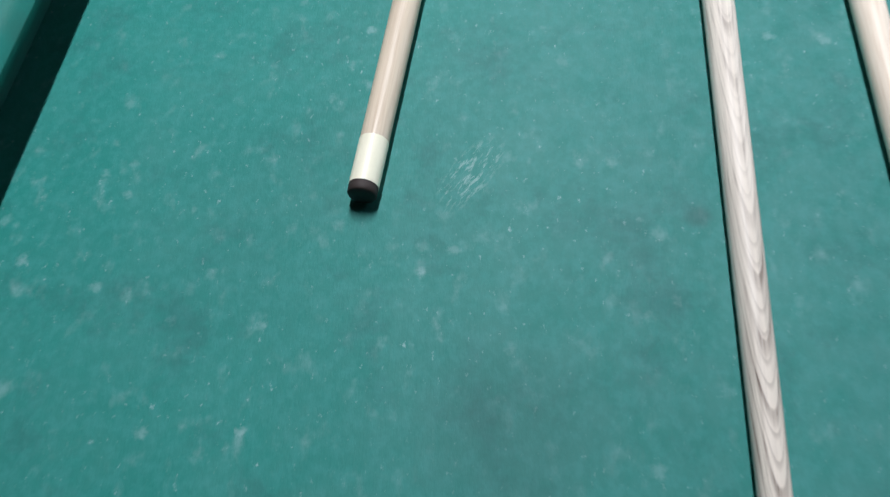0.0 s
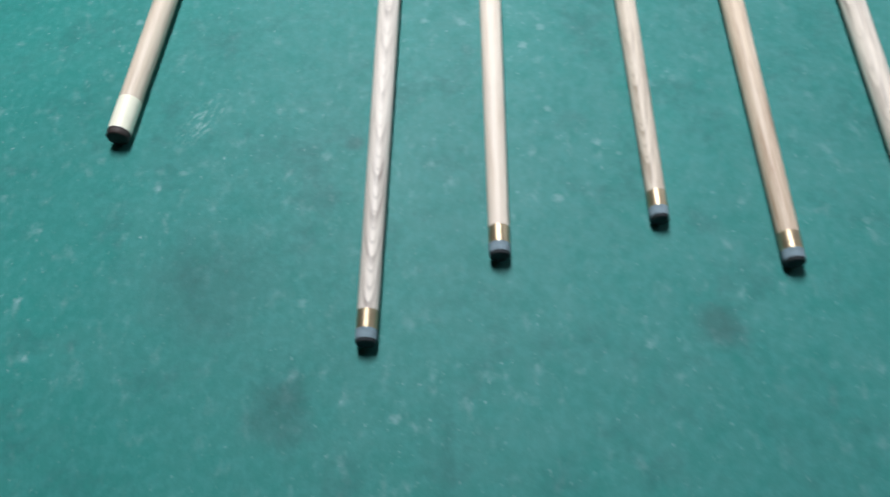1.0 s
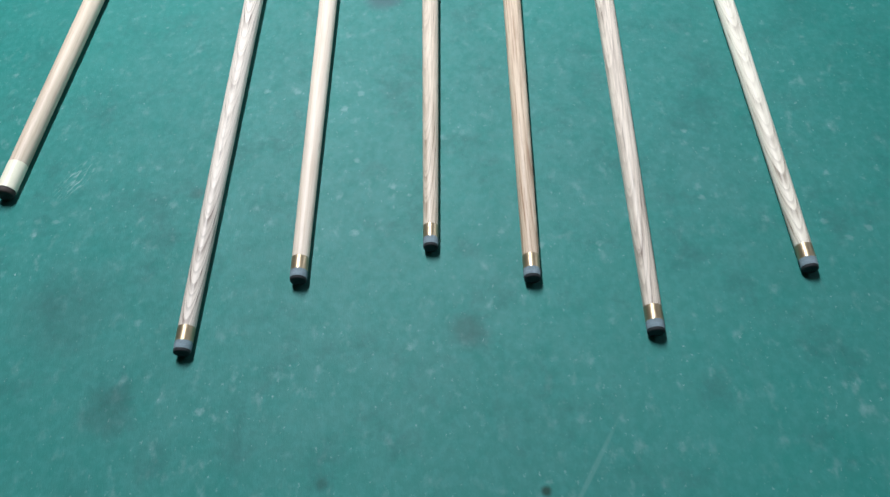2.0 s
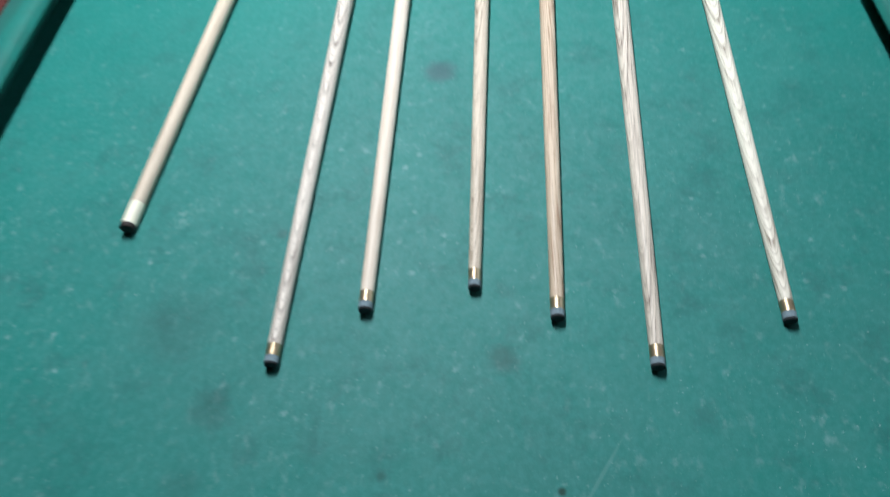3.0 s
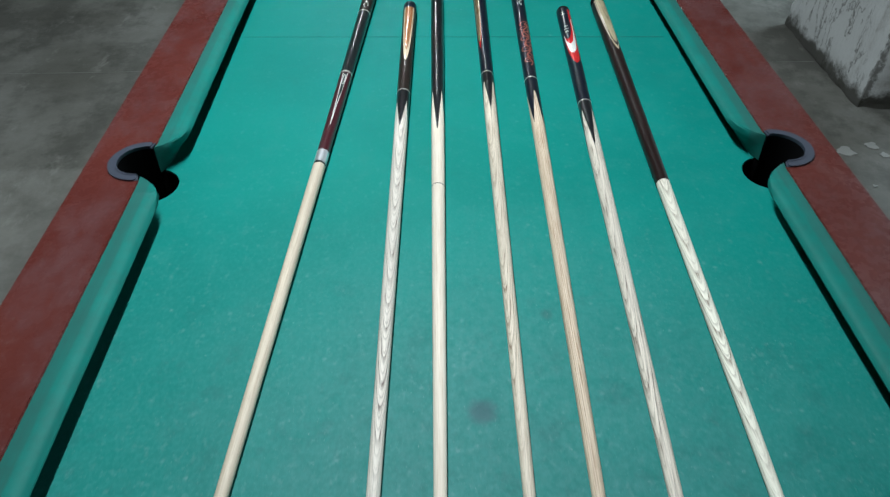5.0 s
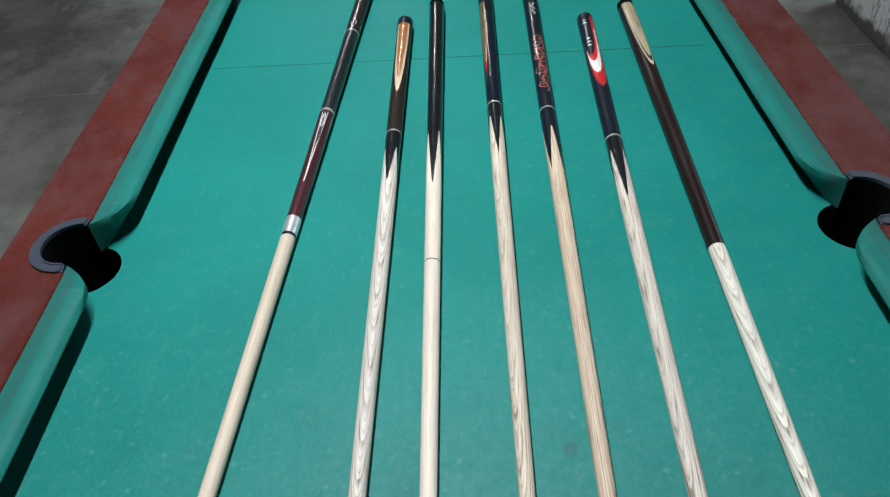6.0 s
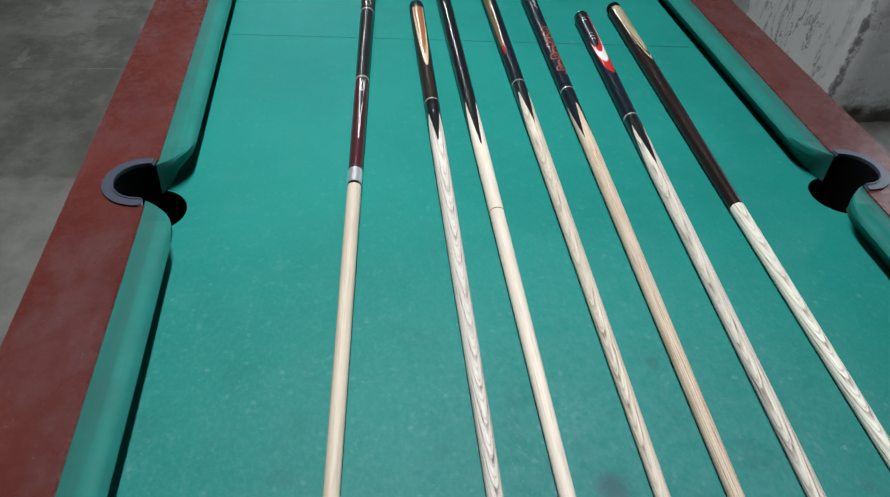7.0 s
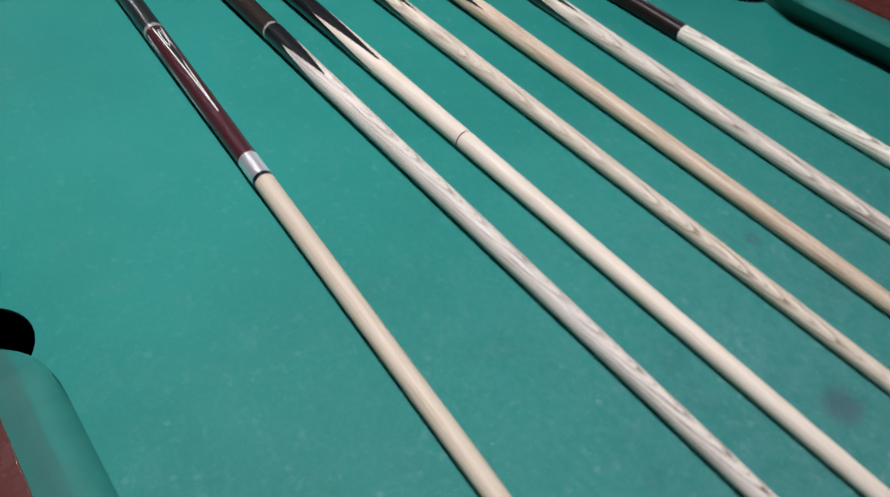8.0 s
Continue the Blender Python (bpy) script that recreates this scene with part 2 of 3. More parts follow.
def concrete_material(name, dark, light, boards=False, rough=0.75):
    m, t, b = material(name)
    n = Net(t)
    c = n.coords()
    a, f, g = n.noise(c, 1.1, 5, 0.6), n.noise(c, 6.5, 5, 0.65), n.noise(c, 70, 3)
    col = n.mix(n.ramp(a, 0.32, 0.68), dark, light)
    col = n.mix(n.math("MULTIPLY", n.ramp(f, 0.45, 0.7), 0.5), col, [v * 0.55 for v in dark])
    col = n.mix(n.math("MULTIPLY", g, 0.22), col, [v * 0.6 for v in dark])
    height = n.math("ADD", f, n.math("MULTIPLY", g, 0.35))
    if not boards:
        damp = n.ramp(n.noise(n.scaled(c, (1, 0.8, 1), (5, 2, 1)), 2.4, 6, 0.7), 0.47, 0.60)
        col = n.mix(n.math("MULTIPLY", damp, 0.5), col, [v * 0.42 for v in dark])
        # paler zone left of the table that ends along a ragged edge
        px, py, pz = n.split(c)
        edge = n.math("ADD", py, n.math("MULTIPLY", n.noise(c, 9, 5, 0.7), 0.10))
        pale_left = n.math("MULTIPLY", n.ramp(edge, 1.29, 1.25), n.ramp(px, -0.45, -0.60))
        pale_left = n.math("MULTIPLY", pale_left, n.ramp(n.noise(n.scaled(c, (1, 1, 1), (2, 6, 1)), 5, 5, 0.7), 0.30, 0.70, 0.15, 0.45))
        col = n.mix(pale_left, col, [v * 1.35 for v in light])
        scuff = n.ramp(n.noise(n.scaled(c, (2.2, 1, 1), (1, 7, 3)), 4.5, 6, 0.75), 0.58, 0.68)
        col = n.mix(n.math("MULTIPLY", scuff, 0.35), col, [v * 1.25 for v in light])
    if boards:
        # board marks, peeling whitewash, pits and a mossy foot
        front = n.ramp(n.split(c)[0], 1.660, 1.685)
        u = n.noise(n.scaled(c, (4.0, 4.0, 0.9)), 2.2, 6, 0.68)
        along = n.noise(n.scaled(c, (1.4, 1.4, 4.5)), 2.6, 6, 0.7)
        u = n.math("ADD", n.math("MULTIPLY", u, n.math("SUBTRACT", 1.0, front)), n.math("MULTIPLY", along, front))
        fine = n.noise(c, 34, 5, 0.75)
        col = n.mix(n.math("MULTIPLY", n.ramp(n.math("MULTIPLY_ADD", fine, 0.35, u), 0.44, 0.70), 0.85), col, (0.80, 0.82, 0.82))
        crack = n.ramp(n.math("ABSOLUTE", n.math("SUBTRACT", n.noise(n.scaled(c, (5, 5, 1.6), (3, 1, 8)), 2.2, 5, 0.62), 0.5)), 0.016, 0.004)
        crack = n.math("MULTIPLY", crack, n.ramp(n.noise(c, 3.5, 3), 0.42, 0.60))
        col = n.mix(n.math("MULTIPLY", crack, 0.6), col, (0.06, 0.055, 0.045))
        pit = n.ramp(n.noise(n.scaled(c, (6, 6, 5)), 4.5, 6, 0.8), 0.645, 0.70)
        col = n.mix(n.math("MULTIPLY", pit, 0.45), col, (0.10, 0.095, 0.085))
        chip = n.away(n.scaled(c, (1, 1, 0)), (1.65, 1.535, 0.0))
        chip = n.math("ADD", chip, n.math("MULTIPLY", n.noise(n.scaled(c, (30, 30, 22)), 1.0, 5, 0.75), -0.075))
        col = n.mix(n.ramp(chip, -0.012, -0.026, 0.0, 0.75), col, (0.085, 0.078, 0.066))
        low = n.math("ADD", n.split(c)[2], n.math("MULTIPLY", n.noise(c, 16, 5, 0.7), -0.16))
        col = n.mix(n.ramp(low, 0.012, -0.050, 0.0, 0.92), col, (0.050, 0.046, 0.034))
        height = n.math("ADD", n.math("MULTIPLY", fine, 0.6), n.math("MULTIPLY", n.math("SUBTRACT", n.math("ADD", u, n.math("MULTIPLY", pit, -1.0)), n.math("MULTIPLY", crack, 0.8)), 1.2))
    n.put(b.inputs["Base Color"], col)
    n.put(b.inputs["Roughness"], n.ramp(a, 0.3, 0.7, rough - 0.18, rough + 0.1))
    n.put(b.inputs["Normal"], n.bump(height, 0.45, 0.012 if boards else 0.004))
    return m


def laminate_material(name):
    m, t, b = material(name)
    n = Net(t)
    c = n.coords()
    a, f = n.noise(c, 5, 4, 0.6), n.noise(c, 60, 4, 0.7)
    col = n.mix(n.ramp(a, 0.2, 0.8), (0.080, 0.0175, 0.0145), (0.112, 0.026, 0.0200))
    col = n.mix(n.math("MULTIPLY", n.ramp(n.noise(c, 14, 5, 0.7), 0.42, 0.75), 0.22), col, (0.120, 0.045, 0.045))
    scuff = n.ramp(n.noise(n.scaled(c, (1, 0.6, 1), (2, 2, 5)), 22, 6, 0.78), 0.52, 0.70)
    col = n.mix(n.math("MULTIPLY", scuff, 0.22), col, (0.17, 0.095, 0.092))
    bloom = n.ramp(n.noise(n.scaled(c, (1.6, 0.8, 1), (4, 1, 0)), 5.5, 5, 0.7), 0.44, 0.66)
    col = n.mix(n.math("MULTIPLY", bloom, 0.42), col, (0.125, 0.066, 0.070))
    dust = n.cells(c, 90)
    col = n.mix(n.math("MULTIPLY", n.ramp(dust, 0.13, 0.07), 0.16), col, (0.30, 0.24, 0.22))
    n.put(b.inputs["Base Color"], col)
    n.put(b.inputs["Roughness"], n.ramp(f, 0.35, 0.7, 0.24, 0.32))
    b.inputs["Specular IOR Level"].default_value = 0.36
    n.put(b.inputs["Normal"], n.bump(n.noise(c, 240, 2), 0.08, 0.0006))
    return m


CLOTH = cloth_material("bed_cloth", True)
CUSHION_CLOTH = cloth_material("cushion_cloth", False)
RED = laminate_material("red_laminate")
EDGE = plain("rail_edge", (0.15, 0.085, 0.08), 0.3)
CABINET = plain("cabinet_wood", (0.09, 0.035, 0.025), 0.5, vary=0.35, scale=12)
SLATE = plain("slate", (0.09, 0.10, 0.10), 0.8)
RUBBER = plain("pocket_rubber", (0.003, 0.003, 0.0035), 0.95)
RUBBER.node_tree.nodes["Principled BSDF"].inputs["Specular IOR Level"].default_value = 0.06
CASTING = plain("pocket_casting", (0.045, 0.052, 0.075), 0.42, vary=0.3, scale=120)
MARK = plain("line_ink", (0.010, 0.150, 0.126), 0.9)
FLOOR = concrete_material("floor_concrete", (0.142, 0.139, 0.117), (0.315, 0.312, 0.285), rough=0.84)
WALL = concrete_material("wall_plaster", (0.10, 0.095, 0.085), (0.17, 0.165, 0.15))
PILLAR = concrete_material("pillar_concrete", (0.43, 0.425, 0.40), (0.62, 0.62, 0.60), boards=True, rough=0.85)
CHIP = plain("floor_chip", (0.42, 0.42, 0.40), 0.9)
JOINT = plain("floor_joint", (0.30, 0.30, 0.28), 0.9)

BRASS = plain("brass", (0.40, 0.315, 0.205), 0.40, metal=0.85, vary=0.2, scale=200)
CHROME = plain("chrome", (0.88, 0.88, 0.90), 0.34, metal=0.8, vary=0.06)
SILVER = plain("silver_ring", (0.62, 0.60, 0.55), 0.3, metal=0.6)
LEATHER = plain("cue_tip_leather", (0.020, 0.026, 0.031), 0.8, scale=300)
CHALKED = plain("chalked_tip_side", (0.19, 0.26, 0.30), 0.9, vary=0.75, scale=420)
CREAM = plain("ferrule_cream", (0.83, 0.80, 0.64), 0.45, coat=0.1, vary=0.08)
BROWN_TIP = plain("brown_tip", (0.030, 0.020, 0.018), 0.7, scale=300)
BLACK = plain("black_lacquer", (0.006, 0.007, 0.009), 0.30, coat=0.4, vary=0.2)
NAVY = plain("blue_black_lacquer", (0.006, 0.009, 0.017), 0.42, coat=0.30, vary=0.2)
UMBER = plain("dark_brown_lacquer", (0.020, 0.014, 0.011), 0.50, coat=0.35, vary=0.3)
for lacquer in (NAVY, UMBER):
    lacquer.node_tree.nodes["Principled BSDF"].inputs["Specular IOR Level"].default_value = 0.16
WRAP = plain("linen_wrap", (0.010, 0.014, 0.015), 0.38, coat=0.35, vary=0.6, scale=500)
MAROON = plain("maroon_lacquer", (0.052, 0.007, 0.012), 0.38, coat=0.30, vary=0.25)
SCARLET = plain("scarlet_inlay", (0.50, 0.022, 0.025), 0.25, coat=0.6, vary=0.1)
COPPER = plain("copper_red_inlay", (0.30, 0.090, 0.065), 0.4, coat=0.4, vary=0.35, scale=300)
IVORY = plain("white_inlay", (0.75, 0.74, 0.70), 0.25, coat=0.6, vary=0.05)
GREEN = plain("green_inlay", (0.04, 0.22, 0.06), 0.3, coat=0.5)
ORANGE_WOOD = wood_material("orange_brown_inlay", (0.40, 0.17, 0.065), (0.16, 0.055, 0.02), 0.003, 0.02, 40, 0.6, coat=0.7, rough=0.25)
PALE_WOOD = wood_material("pale_veneer", (0.66, 0.52, 0.36), (0.38, 0.24, 0.12), 0.004, 0.02, 30, 0.3, coat=0.6, rough=0.3)
ROSEWOOD = wood_material("rosewood", (0.015, 0.006, 0.005), (0.005, 0.003, 0.0025), 0.0022, 0.01, 50, 0.8, coat=0.22, rough=0.42)
WORN_ASH = wood_material("worn_ash_veneer", (0.50, 0.42, 0.27), (0.13, 0.09, 0.05), 0.003, 0.03, 20, 0.9, coat=0.3, rough=0.35)
OLIVE_WOOD = wood_material("olive_brown_inlay", (0.17, 0.11, 0.06), (0.07, 0.04, 0.02), 0.004, 0.02, 0, 0.4, coat=0.3, rough=0.3)
MAPLE_A = wood_material("maple_honey", (0.66, 0.555, 0.435), (0.38, 0.25, 0.15), 0.003, 0.004, 70, 0.3, grain=0.28)
ROSEWOOD.node_tree.nodes["Principled BSDF"].inputs["Specular IOR Level"].default_value = 0.2
ASH_A = wood_material("ash_grey", (0.75, 0.68, 0.60), (0.10, 0.06, 0.045), 0.0024, 0.070, 8, 1.0, 0.40, 0.0011, grain=0.26)
MAPLE_B = wood_material("maple_pale", (0.80, 0.70, 0.59), (0.52, 0.37, 0.24), 0.003, 0.003, 60, 0.3, grain=0.30)
ASH_B = wood_material("ash_olive", (0.72, 0.62, 0.50), (0.20, 0.13, 0.075), 0.0026, 0.060, -38, 1.0, 0.42, 0.0022, grain=0.34)
ASH_C = wood_material("ash_tan", (0.70, 0.57, 0.43), (0.30, 0.16, 0.085), 0.0022, 0.016, 55, 1.0, 0.60, 0.0012, grain=0.50)
ASH_D = wood_material("ash_light_tan", (0.74, 0.66, 0.56), (0.12, 0.075, 0.055), 0.0034, 0.052, -46, 1.0, 0.40, 0.0018, grain=0.36)
ASH_E = wood_material("ash_white", (0.86, 0.80, 0.68), (0.14, 0.085, 0.045), 0.0036, 0.090, -12, 1.0, 0.44, 0.0014, grain=0.20)


# ---- mesh helpers ----
def part(name, bm, mat, parent=None, label="", smooth=False):
    """Links a bmesh as one mesh object under parent."""
    me = bpy.data.meshes.new(name)
    bmesh.ops.recalc_face_normals(bm, faces=bm.faces)
    for f in bm.faces:
        f.smooth = smooth
    if smooth:
        for e in bm.edges:
            if len(e.link_faces) == 2 and e.calc_face_angle(0) > radians(42):
                e.smooth = False
    bm.to_mesh(me)
    bm.free()
    me.materials.append(mat)
    ob = new(name, me)
    if parent:
        ob.parent = parent
    if label:
        ob["label"] = label
    return ob


def box(x0, x1, y0, y1, z0, z1, bevel=0.0):
    bm = bmesh.new()
    bmesh.ops.create_cube(bm, size=1)
    for v in bm.verts:
        v.co = Vector(((x0 + x1) / 2 + v.co.x * (x1 - x0), (y0 + y1) / 2 + v.co.y * (y1 - y0), (z0 + z1) / 2 + v.co.z * (z1 - z0)))
    if bevel:
        bmesh.ops.bevel(bm, geom=bm.edges[:], offset=bevel, segments=2, affect="EDGES")
    return bm


def prism(outline, z0, z1, bevel=0.0):
    """A plate with the given outline."""
    bm = bmesh.new()
    top = [bm.verts.new((x, y, z1)) for x, y in outline]
    low = [bm.verts.new((x, y, z0)) for x, y in outline]
    face = bm.faces.new(top)
    bm.faces.new(low[::-1])
    k = len(outline)
    for i in range(k):
        bm.faces.new((top[i], low[i], low[(i + 1) % k], top[(i + 1) % k]))
    if bevel:
        bmesh.ops.bevel(bm, geom=list(face.edges), offset=bevel, segments=2, affect="EDGES")
    return bm


def arc(cx, cy, r, a0, a1, k=16):
    return [(cx + r * math.cos(radians(a0 + (a1 - a0) * i / k)), cy + r * math.sin(radians(a0 + (a1 - a0) * i / k))) for i in range(k + 1)]


def empty(name, at=(0, 0, 0), rz=0.0):
    e = new(name)
    e.location, e.rotation_euler, e.empty_display_size = at, (0, 0, rz), 0.05
    return e


# ---- the place ----
X0, X1, Y0, Y1, TOP = -3.2, 4.5, -3.6, 7.2, 3.4
bm = bmesh.new()
bmesh.ops.create_grid(bm, x_segments=2, y_segments=2, size=60)
floor = tagged(part("floor", bm, FLOOR), "stained grey concrete floor slab", "floor", kind="structure")


def wall(name, b, label="rough grey plastered wall"):
    return tagged(part(name, b, WALL), label, "wall", kind="structure")


wall("wall_west", box(X0 - 0.2, X0, Y0, Y1, 0, TOP))
wall("wall_south", box(X0 - 0.2, X1 + 0.2, Y0 - 0.2, Y0, 0, TOP))
wall("wall_north", box(X0 - 0.2, X1 + 0.2, Y1, Y1 + 0.2, 0, TOP))
wall("wall_east_1", box(X1, X1 + 0.2, Y0, 2.6, 0, TOP), "rough grey wall beside an open doorway")
wall("wall_east_2", box(X1, X1 + 0.2, 3.9, Y1, 0, TOP), "rough grey wall beside an open doorway")
wall("wall_east_3", box(X1, X1 + 0.2, 2.6, 3.9, 3.3, TOP), "grey lintel over an open doorway")
tagged(part("ceiling", box(X0 - 0.2, X1 + 0.2, Y0 - 0.2, Y1 + 0.2, TOP, TOP + 0.2), WALL), "plain grey concrete ceiling", "ceiling", kind="structure")


def pillar():
    """Square board-marked concrete column with a crumbling foot and a broken edge."""
    x0, x1, y0, y1, k, rows = 1.645, 2.06, 1.535, 2.33, 16, 80
    bm = bmesh.new()
    rings = []
    for j in range(rows + 1):
        z = TOP * (j / rows) ** 1.6
        ring = []
        for side in range(4):
            for i in range(k):
                u = i / k
                x, y = ((x0 + (x1 - x0) * u, y0), (x1, y0 + (y1 - y0) * u), (x1 - (x1 - x0) * u, y1), (x0, y1 - (y1 - y0) * u))[side]
                corner = max(0.0, 1 - 9 * min(u, 1 - u))
                rough = noise.noise((x * 5, y * 5, z * 4)) * 0.007 + noise.noise((x * 22, y * 22, z * 14)) * 0.004
                foot = max(0.0, 1 - z / 0.11)
                chew = corner * (0.008 + 0.034 * abs(noise.noise((x * 3, y * 3, z * 11)))) + foot * (0.003 + 0.045 * max(0.0, noise.noise((x * 11, y * 11, z * 14))))
                cx, cy = (x0 + x1) / 2, (y0 + y1) / 2
                d = Vector((x - cx, y - cy)).normalized() * (rough - chew)
                ring.append(bm.verts.new((x + d.x, y + d.y, z)))
        rings.append(ring)
    for a, b in zip(rings, rings[1:]):
        for i in range(len(a)):
            q = (i + 1) % len(a)
            bm.faces.new((a[i], a[q], b[q], b[i]))
    return tagged(part("pillar", bm, PILLAR, smooth=True), "board-marked concrete pillar with peeling whitewash and crumbling foot", "pillar", kind="structure")


pillar()


def floor_joint(y, x0, x1):
    bm = bmesh.new()
    k = 40
    rows = []
    for i in range(k + 1):
        x = x0 + (x1 - x0) * i / k
        w = 0.0012 + 0.003 * abs(noise.noise((x * 7, y, 0)))
        c = y + 0.006 * noise.noise((x * 2, y, 3))
        rows.append((bm.verts.new((x, c - w, 0.0015)), bm.verts.new((x, c + w, 0.0015))))
    for a, b in zip(rows, rows[1:]):
        bm.faces.new((a[0], b[0], b[1], a[1]))
    tagged(part("floor_joint", bm, JOINT), "thin pale joint line in the concrete floor", "floor joint", kind="structure")


floor_joint(1.94, X0, 1.64)


def blotch(at, r, mat, name, label, category, seed, z=0.003):
    bm = bmesh.new()
    k = 22
    ring = []
    for i in range(k):
        a = i * math.tau / k
        q = r * (0.7 + 0.55 * noise.noise((math.cos(a) * 1.6 + seed, math.sin(a) * 1.6, seed)))
        ring.append((q * math.cos(a), 0.75 * q * math.sin(a)))
    bm.free()
    ob = part(name, prism(ring, 0, z), mat)
    ob.location = (*at, 0.0)
    return tagged(ob, label, category)


for i, (x, y, r) in enumerate(((1.471, 1.249, 0.047), (1.585, 1.285, 0.036), (1.605, 1.222, 0.028), (1.48, 1.04, 0.012))):
    blotch((x, y), r, CHIP, "plaster_chip", "flat pale chip of plaster lying on the floor", "plaster chip", 3.1 * i + 1)

# ---- pool table ----
BED, PC, HALF, LONG = 0.80, 0.0655, 0.4576, 0.915
YA, YB = PC - LONG, PC + LONG
BACK, OUT, RIM = 0.4986, 0.5935, 0.047
CUP = 0.5065
table = tagged(empty("pool_table", (-0.0016, 0, 0), 0.0076), "pool table with worn green cloth and red laminate rails", "pool table")


def bed_outline():
    e, r = 0.5036, 0.0448
    right = arc(CUP, PC, r, 262, 98, 18)
    left = arc(-CUP, PC, r, 82, -82, 18)
    y0, y1 = YA - 0.046, YB + 0.046
    pts = [(-e + 0.06, y0), (e - 0.06, y0)] + arc(CUP, YA - 0.05, 0.056, 176, 94, 8) + right
    pts += arc(CUP, YB + 0.05, 0.056, 266, 184, 8) + [(e - 0.06, y1), (-e + 0.06, y1)]
    pts += arc(-CUP, YB + 0.05, 0.056, -4, -86, 8) + left + arc(-CUP, YA - 0.05, 0.056, 86, 4, 8)
    return pts


bed = part("bed", prism(bed_outline(), -0.004, 0.0), CLOTH, table, "faded green baize with chalk specks and drink stains")
bed.location = (0, 0, BED)
part("slate", prism([(x * 0.999, y) for x, y in bed_outline()], BED - 0.026, BED - 0.0045), SLATE, table)
line = part("baulk_line", box(-HALF, HALF, -0.0009, 0.0009, 0.0002, 0.0006), MARK, table, "thin dark line drawn across the cloth")
line.location, line.rotation_euler = (0, 0.577, BED), (0, 0, -0.039)

PROFILE = [(0.041, RIM - 0.0012), (0.021, RIM + 0.0008), (0.012, RIM - 0.0012), (0.0062, 0.0438), (0.0024, 0.0410), (0.0, 0.0365), (0.0015, 0.0330), (0.009, 0.026), (0.022, 0.012), (0.028, 0.001), (0.041, 0.001)]


def cushion(length, jaw_a, jaw_b):
    """A cushion along +y with its nose at x = 0 and back at x = 0.043; each end runs back into a pocket over its jaw."""
    bm = bmesh.new()
    st = []
    for k in range(15):
        s = 1 - k / 14
        st.append((jaw_a * (1 - s), s))
    for k in range(1, 16):
        st.append((jaw_a + (length - jaw_a - jaw_b) * k / 16, 0.0))
    for k in range(15):
        s = k / 14
        st.append((length - jaw_b + jaw_b * s, s))
    rings = []
    for y, s in st:
        r = 0.0405 * s ** 3.2
        lump = 0.0007 * noise.noise((y * 6, length, 0))
        inward = (1 if y < length / 2 else -1) * s ** 0.7
        q = min(1.0, s * 2.2)
        shape = [(d * (1 - 0.85 * q) if d < 0.03 and h > 0.037 else d, h + (RIM - 0.0008 - h) * 0.92 * q if 0.037 < h < RIM else h) for d, h in PROFILE]
        rings.append([bm.verts.new((r + d * (0.041 - r) / 0.041 + (lump if d < 0.03 else 0), y + inward * max(0.0, 0.0365 - h) * -0.10, h)) for d, h in shape])
    for a, b in zip(rings, rings[1:]):
        for i in range(len(PROFILE) - 1):
            bm.faces.new((a[i], a[i + 1], b[i + 1], b[i]))
    bm.faces.new(rings[0])
    bm.faces.new(rings[-1])
    return bm


def place_cushion(length, ja, jb, m):
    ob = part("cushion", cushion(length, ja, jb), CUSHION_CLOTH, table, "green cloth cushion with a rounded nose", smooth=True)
    ob.matrix_local = m
    return ob


JM, JC = 0.076, 0.075
n0, n1 = YA + 0.035, PC - 0.038
f0, f1 = PC + 0.038, YB - 0.035
for a, b, ja, jb in ((n0, n1, JC, JM), (f0, f1, JM, JC)):
    place_cushion(b - a, ja, jb, Matrix.Translation((HALF, a, BED)))
    place_cushion(b - a, jb, ja, Matrix.Translation((-HALF, b, BED)) @ Matrix.Rotation(math.pi, 4, "Z"))
wide = 2 * HALF - 0.07
place_cushion(wide, JC, JC, Matrix.Translation((wide / 2, YB, BED)) @ Matrix.Rotation(math.pi / 2, 4, "Z"))
place_cushion(wide, JC, JC, Matrix.Translation((-wide / 2, YA, BED)) @ Matrix.Rotation(-math.pi / 2, 4, "Z"))


def long_rail(sign):
    r = 0.0488
    y0, y1 = YA - 0.147, YB + 0.147
    pts = [(BACK, y0), (OUT, y0), (OUT, y1), (BACK, y1)]
    for cy in (YB + 0.05, PC, YA - 0.05):
        pts += arc(CUP, cy, r, 101.2, -101.2, 18)
    if sign < 0:
        pts = [(-x, y) for x, y in pts][::-1]
    rail = part("rail", prism(pts, BED - 0.03, BED + RIM + 0.001, 0.0012), RED, table, "worn red laminate rail top")
    x = sign * (OUT + 0.002)
    part("edge_strip", box(min(x, x - sign * 0.003), max(x, x - sign * 0.003), y0, y1, BED - 0.028, BED + RIM - 0.003), EDGE, rail)
    return rail


def end_rail(sign):
    a, b = (YB + 0.043, YB + 0.147) if sign > 0 else (YA - 0.147, YA - 0.043)
    cy = YB + 0.05 if sign > 0 else YA - 0.05
    inner, outer = (a, b) if sign > 0 else (b, a)
    e = BACK - 0.001
    r = 0.046
    right = arc(CUP, cy, r, 188, 104, 8) if sign > 0 else arc(CUP, cy, r, 172, 256, 8)
    pts = [(-e, outer)] + [(-x, y) for x, y in right[::-1]] + right + [(e, outer)]
    part("rail", prism(pts, BED - 0.03, BED + RIM + 0.0008, 0.002), RED, table, "worn red laminate rail top")


for s in (1, -1):
    long_rail(s)
    end_rail(s)


